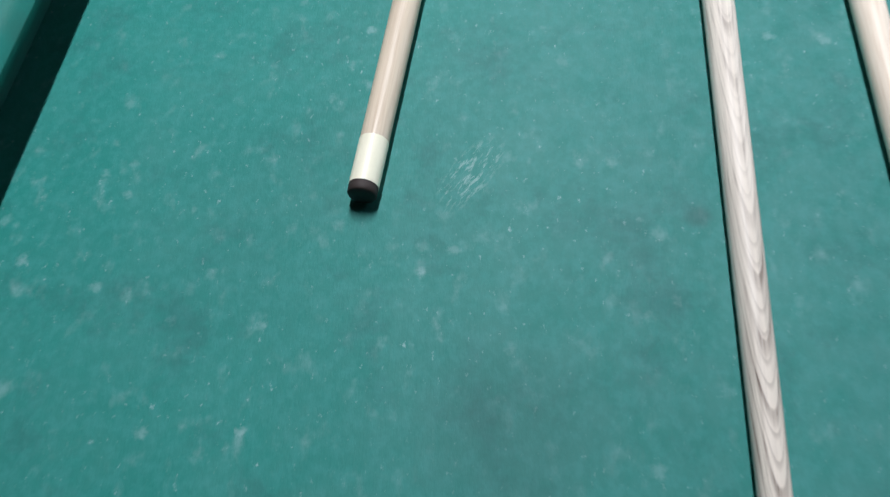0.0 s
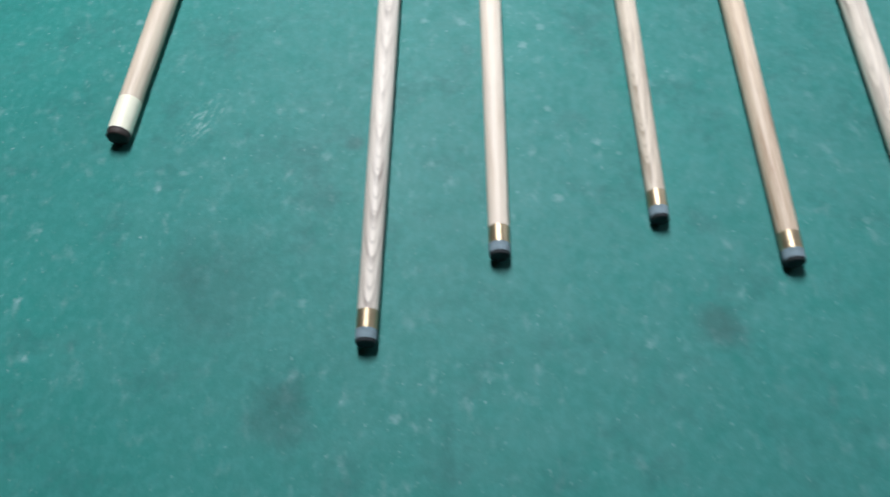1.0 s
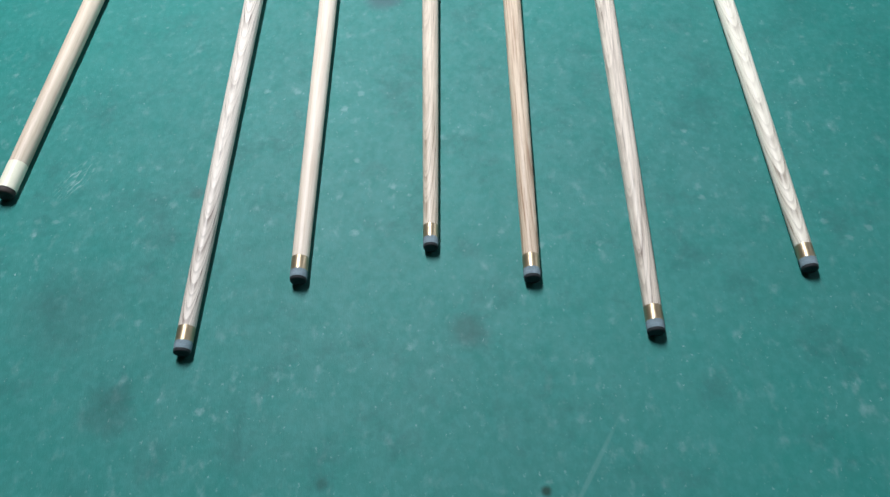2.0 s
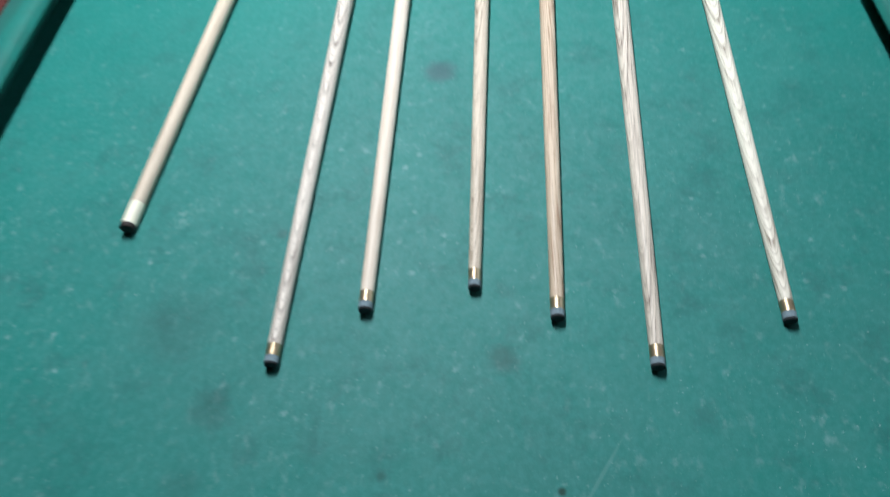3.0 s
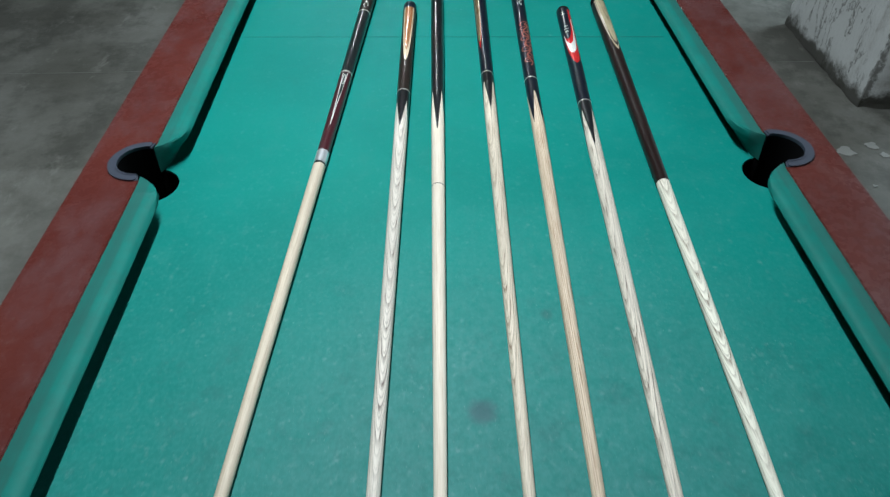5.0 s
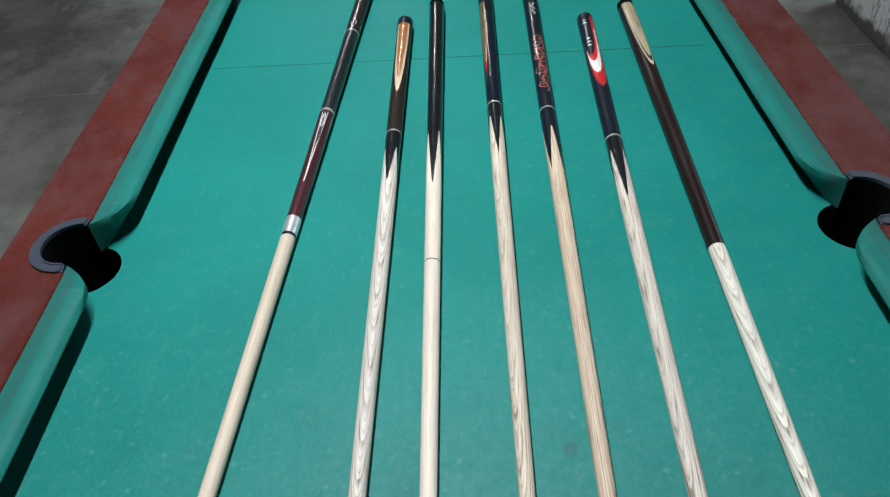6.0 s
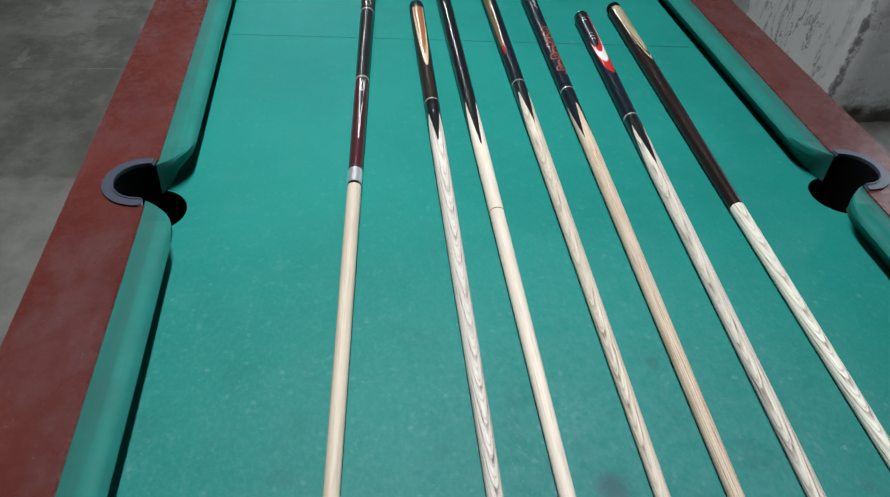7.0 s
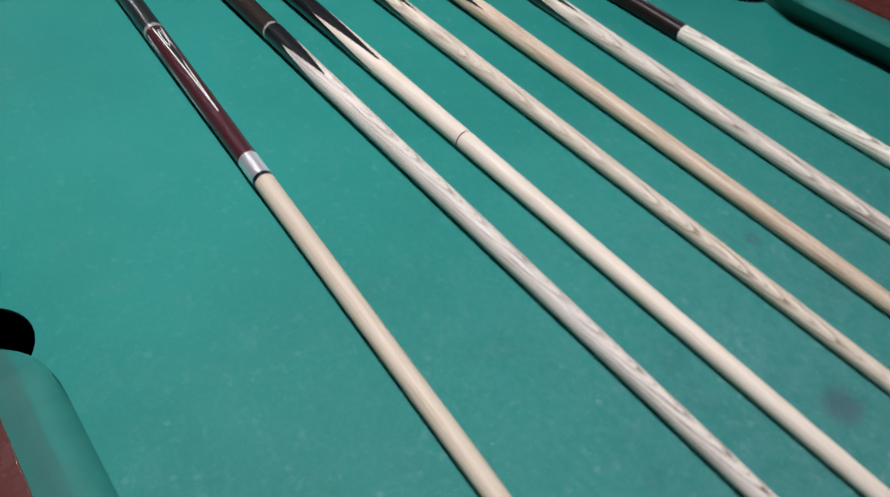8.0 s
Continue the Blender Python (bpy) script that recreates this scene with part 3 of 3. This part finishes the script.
def casting(cx, cy, turn):
    """Horseshoe pocket plate with a raised inner lip, open towards the table."""
    ring = arc(0, 0, 0.0508, -99, 99, 26) + arc(0, 0, 0.0372, 98, -98, 26)
    bm = prism(ring, RIM - 0.001, RIM + 0.0040, 0.0022)
    ob = part("pocket_plate", bm, CASTING, table, "dark grey moulded pocket plate")
    lip = part("lip", prism(arc(0, 0, 0.0392, -96, 96, 26) + arc(0, 0, 0.0368, 96, -96, 26), RIM + 0.0012, RIM + 0.0052, 0.0008), CASTING, ob)
    ob.location, ob.rotation_euler = (cx, cy, BED), (0, 0, turn)
    bm = bmesh.new()
    k, rows = 28, []
    for r, z in ((0.0443, -0.0045), (0.0448, -0.05), (0.044, -0.11), (0.030, -0.14), (0.004, -0.145)):
        rows.append([bm.verts.new((r * math.cos(i * math.tau / k), r * math.sin(i * math.tau / k), z)) for i in range(k)])
    for a, b in zip(rows, rows[1:]):
        for i in range(k):
            bm.faces.new((a[i], a[(i + 1) % k], b[(i + 1) % k], b[i]))
    bm.faces.new(rows[-1])
    cup = part("pocket_cup", bm, RUBBER, table, "black pocket cup", smooth=True)
    cup.location = (cx, cy, BED)
    bm = bmesh.new()
    rim = [(-0.0125, -0.0435, RIM - 0.0005)] + [(x, y, RIM - 0.0005) for x, y in arc(0, 0, 0.0368, -99, 99, 20)] + [(-0.0125, 0.0435, RIM - 0.0005)]
    back = [[bm.verts.new((x, y, -0.10)) for x, y, z in rim], [bm.verts.new(p) for p in rim]]
    for i in range(22):
        bm.faces.new((back[0][i], back[0][i + 1], back[1][i + 1], back[1][i]))
    liner = part("pocket_liner", bm, RUBBER, table, "black pocket liner", smooth=True)
    liner.location, liner.rotation_euler = (cx, cy, BED), (0, 0, turn)


for sx in (1, -1):
    casting(sx * CUP, PC, 0 if sx > 0 else math.pi)
    casting(sx * CUP, YB + 0.05, math.pi / 4 if sx > 0 else 3 * math.pi / 4)
    casting(sx * CUP, YA - 0.05, -math.pi / 4 if sx > 0 else -3 * math.pi / 4)

for x in (OUT - 0.03, -OUT + 0.005):
    part("side_panel", box(x, x + 0.025, YA - 0.13, YB + 0.13, 0.52, BED - 0.031, 0.004), CABINET, table)
for y in (YA - 0.13, YB + 0.105):
    part("end_panel", box(-OUT + 0.031, OUT - 0.031, y, y + 0.025, 0.52, BED - 0.031, 0.004), CABINET, table)
part("underside", box(-OUT + 0.031, OUT - 0.031, YA - 0.104, YB + 0.104, 0.50, 0.519), CABINET, table)
for sx in (1, -1):
    for y in (YA + 0.10, YB - 0.10):
        cx = sx * 0.46
        part("leg", box(cx - 0.06, cx + 0.06, y - 0.06, y + 0.06, 0.0, 0.499, 0.01), CABINET, table)

# ---- cues ----
SEG = 36


class Cue:
    """A cue lying on the cloth along its own +y from the tip; r0 and r1 are its radii at tip and butt."""

    def __init__(self, tip, through_point, length, r0, r1, label, mid=None):
        dx, dy = through_point[0] - tip[0], through_point[1] - tip[1]
        self.e = tagged(empty("pool_cue", (tip[0], tip[1], BED), math.atan2(-dx, dy)), label, "pool cue", "cues on the table")
        self.L, self.r0, self.r1, self.mid = length, r0, r1, mid

    def r(self, y):
        u = max(0.0, min(1.0, y / self.L))
        if self.mid:
            um, rm = self.mid
            return self.r0 + (rm - self.r0) * u / um if u < um else rm + (self.r1 - rm) * (u - um) / (1 - um)
        return self.r0 + (self.r1 - self.r0) * u ** 0.92

    def axis(self, y):
        return self.r0 + (self.r1 - self.r0) * max(0.0, min(1.0, y / self.L))

    def at(self, y, a, grow=0.0):
        """A point on the surface: a degrees round from the top, towards +x."""
        q = self.r(y) + grow
        return Vector((q * math.sin(radians(a)), y, max(self.axis(y), self.r(y)) + q * math.cos(radians(a))))

    def turned(self, name, mat, y0, y1, label="", points0=None, points1=None, grow=0.0, dome=0.0, parent=None, steps=None):
        """A turned length from y0 to y1. points = (to, count, phase): the end runs out in that many points as far as y = to."""
        bm = bmesh.new()
        k = steps or max(2, int((y1 - y0) / 0.04))

        def end(y, p, i):
            if not p:
                return y
            to, count, phase = p
            u = (i / SEG * count + phase) % 1.0
            return y + (to - y) * (1 - abs(2 * u - 1))

        rings = []
        for j in range(k + 1):
            ring = []
            for i in range(SEG):
                a, b = end(y0, points0, i), end(y1, points1, i)
                ring.append(bm.verts.new(self.at(a + (b - a) * j / k, i * 360 / SEG, grow)))
            rings.append(ring)
        if dome:
            sgn = -1 if dome < 0 else 1
            base = rings[0] if sgn < 0 else rings[-1]
            y = y0 if sgn < 0 else y1
            c = Vector((0, y, max(self.axis(y), self.r(y))))
            more = []
            for q, d in ((0.9, 0.55), (0.6, 0.88), (0.25, 1.0)):
                more.append([bm.verts.new(c + (v.co - c) * q + Vector((0, dome * d, 0))) for v in base])
            rings = (more[::-1] + rings) if sgn < 0 else (rings + more)
        for a, b in zip(rings, rings[1:]):
            for i in range(SEG):
                q = (i + 1) % SEG
                bm.faces.new((a[i], a[q], b[q], b[i]))
        bm.faces.new(rings[0])
        bm.faces.new(rings[-1])
        ob = part(name, bm, mat, parent or self.e, label, smooth=True)
        for f in ob.data.polygons:
            if len(f.vertices) > 4:
                f.use_smooth = False
        return ob

    def tongue(self, name, mat, base, point, mid, half, grow, label="", power=2.0, parent=None):
        """An inlay wrapped on the butt, wide at base and rounded off at point; mid is its middle in degrees from the top."""
        bm = bmesh.new()
        rows, k, cols = [], 26, 12
        for j in range(k + 1):
            u = j / k
            y = base + (point - base) * u
            w = max(0.3, half * (1 - u ** power) ** 0.55)
            rows.append([bm.verts.new(self.at(y, mid + w * (2 * i / cols - 1), grow)) for i in range(cols + 1)])
        for a, b in zip(rows, rows[1:]):
            for i in range(cols):
                bm.faces.new((a[i], a[i + 1], b[i + 1], b[i]))
        return part(name, bm, mat, parent or self.e, label, smooth=True)

    def ribbon(self, name, mat, path, width, grow, parent=None, label=""):
        """A thin painted line on the surface; path holds (y, degrees)."""
        bm = bmesh.new()
        rows = []
        for i, (y, a) in enumerate(path):
            p, q = path[max(0, i - 1)], path[min(len(path) - 1, i + 1)]
            rr = self.r(y)
            d = Vector((q[0] - p[0], radians(q[1] - p[1]) * rr)).normalized()
            n = Vector((-d.y, d.x)) * width / 2
            rows.append([bm.verts.new(self.at(y + s * n.x, a + math.degrees(s * n.y / rr), grow)) for s in (-1, 1)])
        for a, b in zip(rows, rows[1:]):
            bm.faces.new((a[0], a[1], b[1], b[0]))
        return part(name, bm, mat, parent or self.e, label, smooth=True)

    def brass_end(self):
        self.turned("tip", LEATHER, 0.0, 0.0016, "dark leather tip", dome=-0.0012, grow=-0.0001, steps=2)
        self.turned("tip_pad", CHALKED, 0.0016, 0.0072, "grey chalk-dusted tip pad", grow=0.0001, steps=2)
        self.turned("ferrule", BRASS, 0.0072, 0.0178, "brass ferrule", grow=0.00005, steps=2)


# chrome-jointed cue with maple shaft and maroon butt
c = Cue((-0.2809, -0.594), (-0.2249, 0.300), 1.47, 0.0068, 0.0152, "two-piece cue with honey maple shaft, chrome joint and maroon butt", mid=(0.49, 0.0104))
c.turned("tip", BROWN_TIP, 0.0, 0.0042, "dark brown leather tip", dome=-0.0015, steps=2)
c.turned("ferrule", CREAM, 0.0042, 0.029, "cream ferrule", grow=0.00015, steps=2)
c.turned("shaft", MAPLE_A, 0.029, 0.687)
c.turned("joint_band", BLACK, 0.687, 0.692, grow=0.0001, steps=2)
c.turned("joint_collar", CHROME, 0.692, 0.724, "chrome joint collar", grow=0.0004, steps=3)
fore = c.turned("forearm", MAROON, 0.724, 0.982, "glossy maroon forearm with white outlined points")
for k in range(4):
    a = k * 90 + 8
    c.ribbon("inlay", IVORY, [(0.976, a - 21), (0.88, a - 8), (0.797, a)], 0.0013, 0.0002, fore)
    c.ribbon("inlay", IVORY, [(0.797, a), (0.88, a + 8), (0.976, a + 21)], 0.0013, 0.0002, fore)
    c.tongue("inlay", WRAP, 0.978, 0.835, a, 17, 0.00012, parent=fore)
    c.ribbon("inlay", IVORY, [(0.952 + 0.018 * math.cos(q), a + 10 * math.sin(q)) for q in [i * math.tau / 14 for i in range(15)]], 0.0011, 0.0003, fore)
c.turned("ring", SILVER, 0.982, 0.988, "silver ring", grow=0.0003, steps=2)
c.turned("wrap", WRAP, 0.988, 1.255, "dark speckled wrap")
c.turned("ring", SILVER, 1.255, 1.260, "silver ring", grow=0.0003, steps=2)
sleeve = c.turned("sleeve", UMBER, 1.260, 1.445, "dark butt sleeve with white diamond inlays")
for k in range(4):
    a = k * 90 + 8
    c.ribbon("inlay", IVORY, [(1.285 + 0.018 * math.cos(q), a + 22 * math.sin(q)) for q in [i * math.tau / 4 for i in range(5)]], 0.0018, 0.0002, sleeve)
c.turned("bumper", RUBBER, 1.445, 1.47, "black rubber bumper", dome=0.004, steps=2)

# ash cue with a brown tongue in a dark butt
c = Cue((-0.1191, -0.731), (-0.1047, 0.300), 1.430, 0.0056, 0.0148, "spliced ash cue with grey grain, brass ferrule and brown inlaid butt")
c.brass_end()
c.turned("shaft", ASH_A, 0.0178, 0.916, points1=(1.010, 4, 0.08))
c.turned("splice", BLACK, 0.916, 1.045, "black spliced points", points0=(1.010, 4, 0.08))
c.turned("ring", SILVER, 1.045, 1.0485, "silver ring", grow=0.0002, steps=2)
butt = c.turned("butt", UMBER, 1.0485, 1.402, "dark brown butt")
c.tongue("inlay", PALE_WOOD, 1.402, 1.156, 0, 48, 0.00015, "pale veneer outline", parent=butt)
c.tongue("inlay", ORANGE_WOOD, 1.402, 1.199, 0, 33, 0.0003, "orange-brown wood tongue", parent=butt)
c.turned("cap", NAVY, 1.402, 1.430, "black end cap", dome=0.004, grow=0.0002, steps=2)

# plain maple cue with a black butt
c = Cue((-0.0471, -0.681), (-0.0402, 0.300), 1.45, 0.0058, 0.0148, "plain pale maple cue with a long black butt")
c.brass_end()
c.turned("shaft", MAPLE_B, 0.0178, 0.7105)
c.turned("joint_ring", UMBER, 0.7105, 0.7120, "thin dark joint ring", grow=0.00003, steps=2)
c.turned("forearm", MAPLE_B, 0.7120, 0.848, points1=(0.997, 4, 0.05))
c.turned("butt", BLACK, 0.848, 1.435, "glossy black butt with spliced points", points0=(0.997, 4, 0.05))
c.turned("bumper", RUBBER, 1.435, 1.45, dome=0.004, steps=2)

# ash cue with a two-coloured tongue
c = Cue((0.0446, -0.659), (0.0565, 0.300), 1.46, 0.0053, 0.0147, "spliced ash cue with olive grain and red-tipped inlay in black butt")
c.brass_end()
c.turned("shaft", ASH_B, 0.0178, 0.898, points1=(1.014, 4, 0.0))
c.turned("splice", BLACK, 0.898, 1.038, "black spliced points", points0=(1.014, 4, 0.0))
c.turned("ring", SILVER, 1.038, 1.0415, "silver ring", grow=0.0002, steps=2)
butt = c.turned("butt", NAVY, 1.0415, 1.445, "blue-black butt")
c.tongue("inlay", SCARLET, 1.40, 1.135, -42, 30, 0.00015, "scarlet tip of the tongue", parent=butt)
c.tongue("inlay", GREEN, 1.40, 1.165, -42, 29, 0.0003, "green line in the tongue", parent=butt)
c.tongue("inlay", OLIVE_WOOD, 1.40, 1.185, -44, 27, 0.00045, "brown wood tongue", parent=butt)
c.ribbon("inlay", PALE_WOOD, [(1.39, -18), (1.25, -22), (1.17, -36)], 0.0012, 0.0006, butt)
c.turned("bumper", RUBBER, 1.445, 1.46, dome=0.004, steps=2)

# tan ash cue with a copper scroll
c = Cue((0.1131, -0.688), (0.1394, 0.300), 1.46, 0.0057, 0.0148, "tan ash cue with a copper-red scroll painted on its black butt")
c.brass_end()
c.turned("shaft", ASH_C, 0.0178, 0.886, points1=(1.003, 4, 0.45))
c.turned("splice", NAVY, 0.886, 1.042, "blue-black spliced points", points0=(1.003, 4, 0.45))
c.turned("ring", SILVER, 1.042, 1.0455, "silver ring", grow=0.0002, steps=2)
butt = c.turned("butt", NAVY, 1.0455, 1.445, "blue-black butt")
for i in range(8):
    y, side = 1.108 + i * 0.0225, 1 if i % 2 else -1
    w = 0.55 + 0.45 * min(1, (i + 1) / 3)
    path = []
    for j in range(22):
        q = j / 21
        rad = (0.0125 * (1 - q) + 0.0022) * w
        g = side * (q * 8.2) + 0.6 * i
        path.append((y + rad * math.cos(g), 14 + side * 17 * w + math.degrees(rad * math.sin(g) / 0.0135)))
    c.ribbon("scroll", COPPER, path, 0.0030, 0.0002 + 0.00003 * i, butt)
c.ribbon("scroll", COPPER, [(1.087 + 0.008 * i, 14 + 22 * math.sin(i * 0.95)) for i in range(24)], 0.0026, 0.0005, butt)
c.ribbon("scroll", IVORY, [(1.36 + 0.006 * i, 4 + 14 * math.sin(i * 1.9)) for i in range(9)], 0.002, 0.0003, butt)
c.turned("bumper", RUBBER, 1.445, 1.46, dome=0.004, steps=2)

# ash cue with a scarlet and white tongue
c = Cue((0.1881, -0.731), (0.2313, 0.300), 1.393, 0.0056, 0.0150, "spliced ash cue with scarlet and white inlay in black butt")
c.brass_end()
c.turned("shaft", ASH_D, 0.0178, 0.847, points1=(0.976, 4, 0.08))
c.turned("splice", BLACK, 0.847, 0.998, "black spliced points", points0=(0.976, 4, 0.08))
c.turned("ring", SILVER, 0.998, 1.0015, "silver ring", grow=0.0002, steps=2)
butt = c.turned("butt", NAVY, 1.0015, 1.380, "blue-black butt with small white writing")
c.tongue("inlay", SCARLET, 1.378, 1.134, 4, 64, 0.00015, "scarlet tongue", power=4.5, parent=butt)
c.tongue("inlay", IVORY, 1.33, 1.176, -8, 48, 0.0003, "white crescent", power=4.5, parent=butt)
c.tongue("inlay", SCARLET, 1.37, 1.214, -14, 44, 0.00045, "scarlet crescent", power=4.5, parent=butt)
c.tongue("inlay", NAVY, 1.3785, 1.236, -24, 42, 0.0006, "black panel", power=4.5, parent=butt)
for y, a, w in ((1.268, -6, 14), (1.280, -8, 18), (1.292, -7, 12), (1.350, -8, 16), (1.360, -8, 10)):
    a -= 14
    c.ribbon("writing_bar", IVORY, [(y, a - w), (y + 0.003, a), (y, a + w)], 0.0022, 0.0008, butt)
c.turned("bumper", BLACK, 1.380, 1.393, "black end cap", dome=0.003, steps=2)

# pale ash cue with a rosewood butt
c = Cue((0.2977, -0.690), (0.3219, 0.300), 1.40, 0.0054, 0.0150, "white ash cue with a dark rosewood butt and pale inlay")
c.brass_end()
c.turned("shaft", ASH_E, 0.0178, 0.721)
butt = c.turned("butt", ROSEWOOD, 0.721, 1.382, "dark polished rosewood butt", grow=0.0001)
c.tongue("inlay", PALE_WOOD, 1.382, 1.149, 16, 62, 0.0002, "pale outline", parent=butt)
c.tongue("inlay", BLACK, 1.382, 1.162, 16, 57, 0.00035, "black line", parent=butt)
c.tongue("inlay", WORN_ASH, 1.382, 1.178, 16, 52, 0.0005, "pale ash tongue", parent=butt)
c.turned("bumper", RUBBER, 1.382, 1.40, "black rubber bumper", dome=0.005, steps=2)


# ---- litter by the pillar ----
def crumpled(name, label, category, at, size, mat, seed, turn=0.0):
    bm = bmesh.new()
    bmesh.ops.create_icosphere(bm, subdivisions=3, radius=1)
    for v in bm.verts:
        q = 1 + 0.55 * noise.noise(v.co * 1.7 + Vector((seed, 0, 0))) + 0.25 * noise.noise(v.co * 4.5 + Vector((0, seed, 0)))
        v.co = Vector((v.co.x * size[0] * q, v.co.y * size[1] * q, max(0.0, (v.co.z + 0.55) * size[2] * q)))
    ob = part(name, bm, mat)
    ob.location, ob.rotation_euler = (*at, 0.0), (0, 0, turn)
    return tagged(ob, label, category)


PLASTIC = plain("white_plastic_film", (0.62, 0.66, 0.70), 0.35, vary=0.15, scale=15)
SACK_BLUE = plain("blue_print", (0.05, 0.12, 0.36), 0.5, vary=0.2, scale=20)
SACK_PALE = plain("pale_blue_print", (0.42, 0.56, 0.74), 0.5, vary=0.2, scale=20)
PAPER = plain("cream_paper", (0.62, 0.56, 0.44), 0.85, scale=20)
CARD = plain("brown_cardboard", (0.22, 0.13, 0.075), 0.85, vary=0.2, scale=25)
STOOL = plain("red_brown_paint", (0.16, 0.035, 0.022), 0.4, vary=0.3, scale=18)


def sack(at, turn):
    """A half-empty printed sack lying on its side: a flattened pillow with blue bands."""
    e = tagged(empty("sack", (*at, 0.0), turn), "white woven sack with blue printed bands lying on the floor", "sack")

    def skin(u0, u1, mat, name, grow):
        bm = bmesh.new()
        rows, cols = 10, 24
        grid = []
        for j in range(rows + 1):
            u = u0 + (u1 - u0) * j / rows
            pinch = math.sqrt(max(0.02, 1 - abs(2 * u - 1) ** 3))
            ring = []
            for i in range(cols):
                a = i * math.tau / cols
                q = 1 + 0.12 * noise.noise((u * 4, math.cos(a) * 1.5, math.sin(a) * 1.5))
                ring.append(bm.verts.new(((u - 0.5) * 0.46, math.cos(a) * (0.13 * q * (0.75 + 0.25 * pinch) + grow), max(0.002, 0.075 * pinch + math.sin(a) * (0.078 * q * pinch + grow)))))
            grid.append(ring)
        for a, b in zip(grid, grid[1:]):
            for i in range(cols):
                bm.faces.new((a[i], a[(i + 1) % cols], b[(i + 1) % cols], b[i]))
        bm.faces.new(grid[0])
        bm.faces.new(grid[-1])
        return part(name, bm, mat, e, smooth=True)

    skin(0.0, 1.0, PLASTIC, "bag", 0.0)
    skin(0.05, 0.28, SACK_PALE, "print_band", 0.002)
    skin(0.55, 0.95, SACK_BLUE, "print_band", 0.002)


def stool(at, turn):
    """A low square wooden stool with four legs and rails."""
    e = tagged(empty("stool", (*at, 0.0), turn), "red-brown painted wooden stool beside the table", "stool")
    part("seat", box(-0.15, 0.15, -0.15, 0.15, 0.42, 0.45, 0.008), STOOL, e)
    for sx in (-1, 1):
        for sy in (-1, 1):
            part("leg", box(sx * 0.12 - 0.018, sx * 0.12 + 0.018, sy * 0.12 - 0.018, sy * 0.12 + 0.018, 0, 0.419, 0.004), STOOL, e)
        part("rail", box(sx * 0.12 - 0.01, sx * 0.12 + 0.01, -0.101, 0.101, 0.16, 0.19), STOOL, e)


sack((2.48, 1.70), -0.5)
stool((1.50, 0.29), 0.35)
crumpled("plastic_sheet", "crumpled white plastic sheet on the floor", "plastic sheet", (2.56, 1.15), (0.19, 0.12, 0.05), PLASTIC, 2.0, 0.5)
crumpled("paper_wad", "crumpled cream paper behind the sack", "paper", (2.70, 2.02), (0.13, 0.10, 0.09), PAPER, 11.0)
crumpled("cardboard_scrap", "torn brown cardboard scrap by the pillar", "cardboard", (2.19, 1.66), (0.10, 0.08, 0.04), CARD, 5.0, 0.3)
blotch((2.31, 1.007), 0.03, CHIP, "plaster_chip", "flat pale chip of plaster lying on the floor", "plaster chip", 9.0)
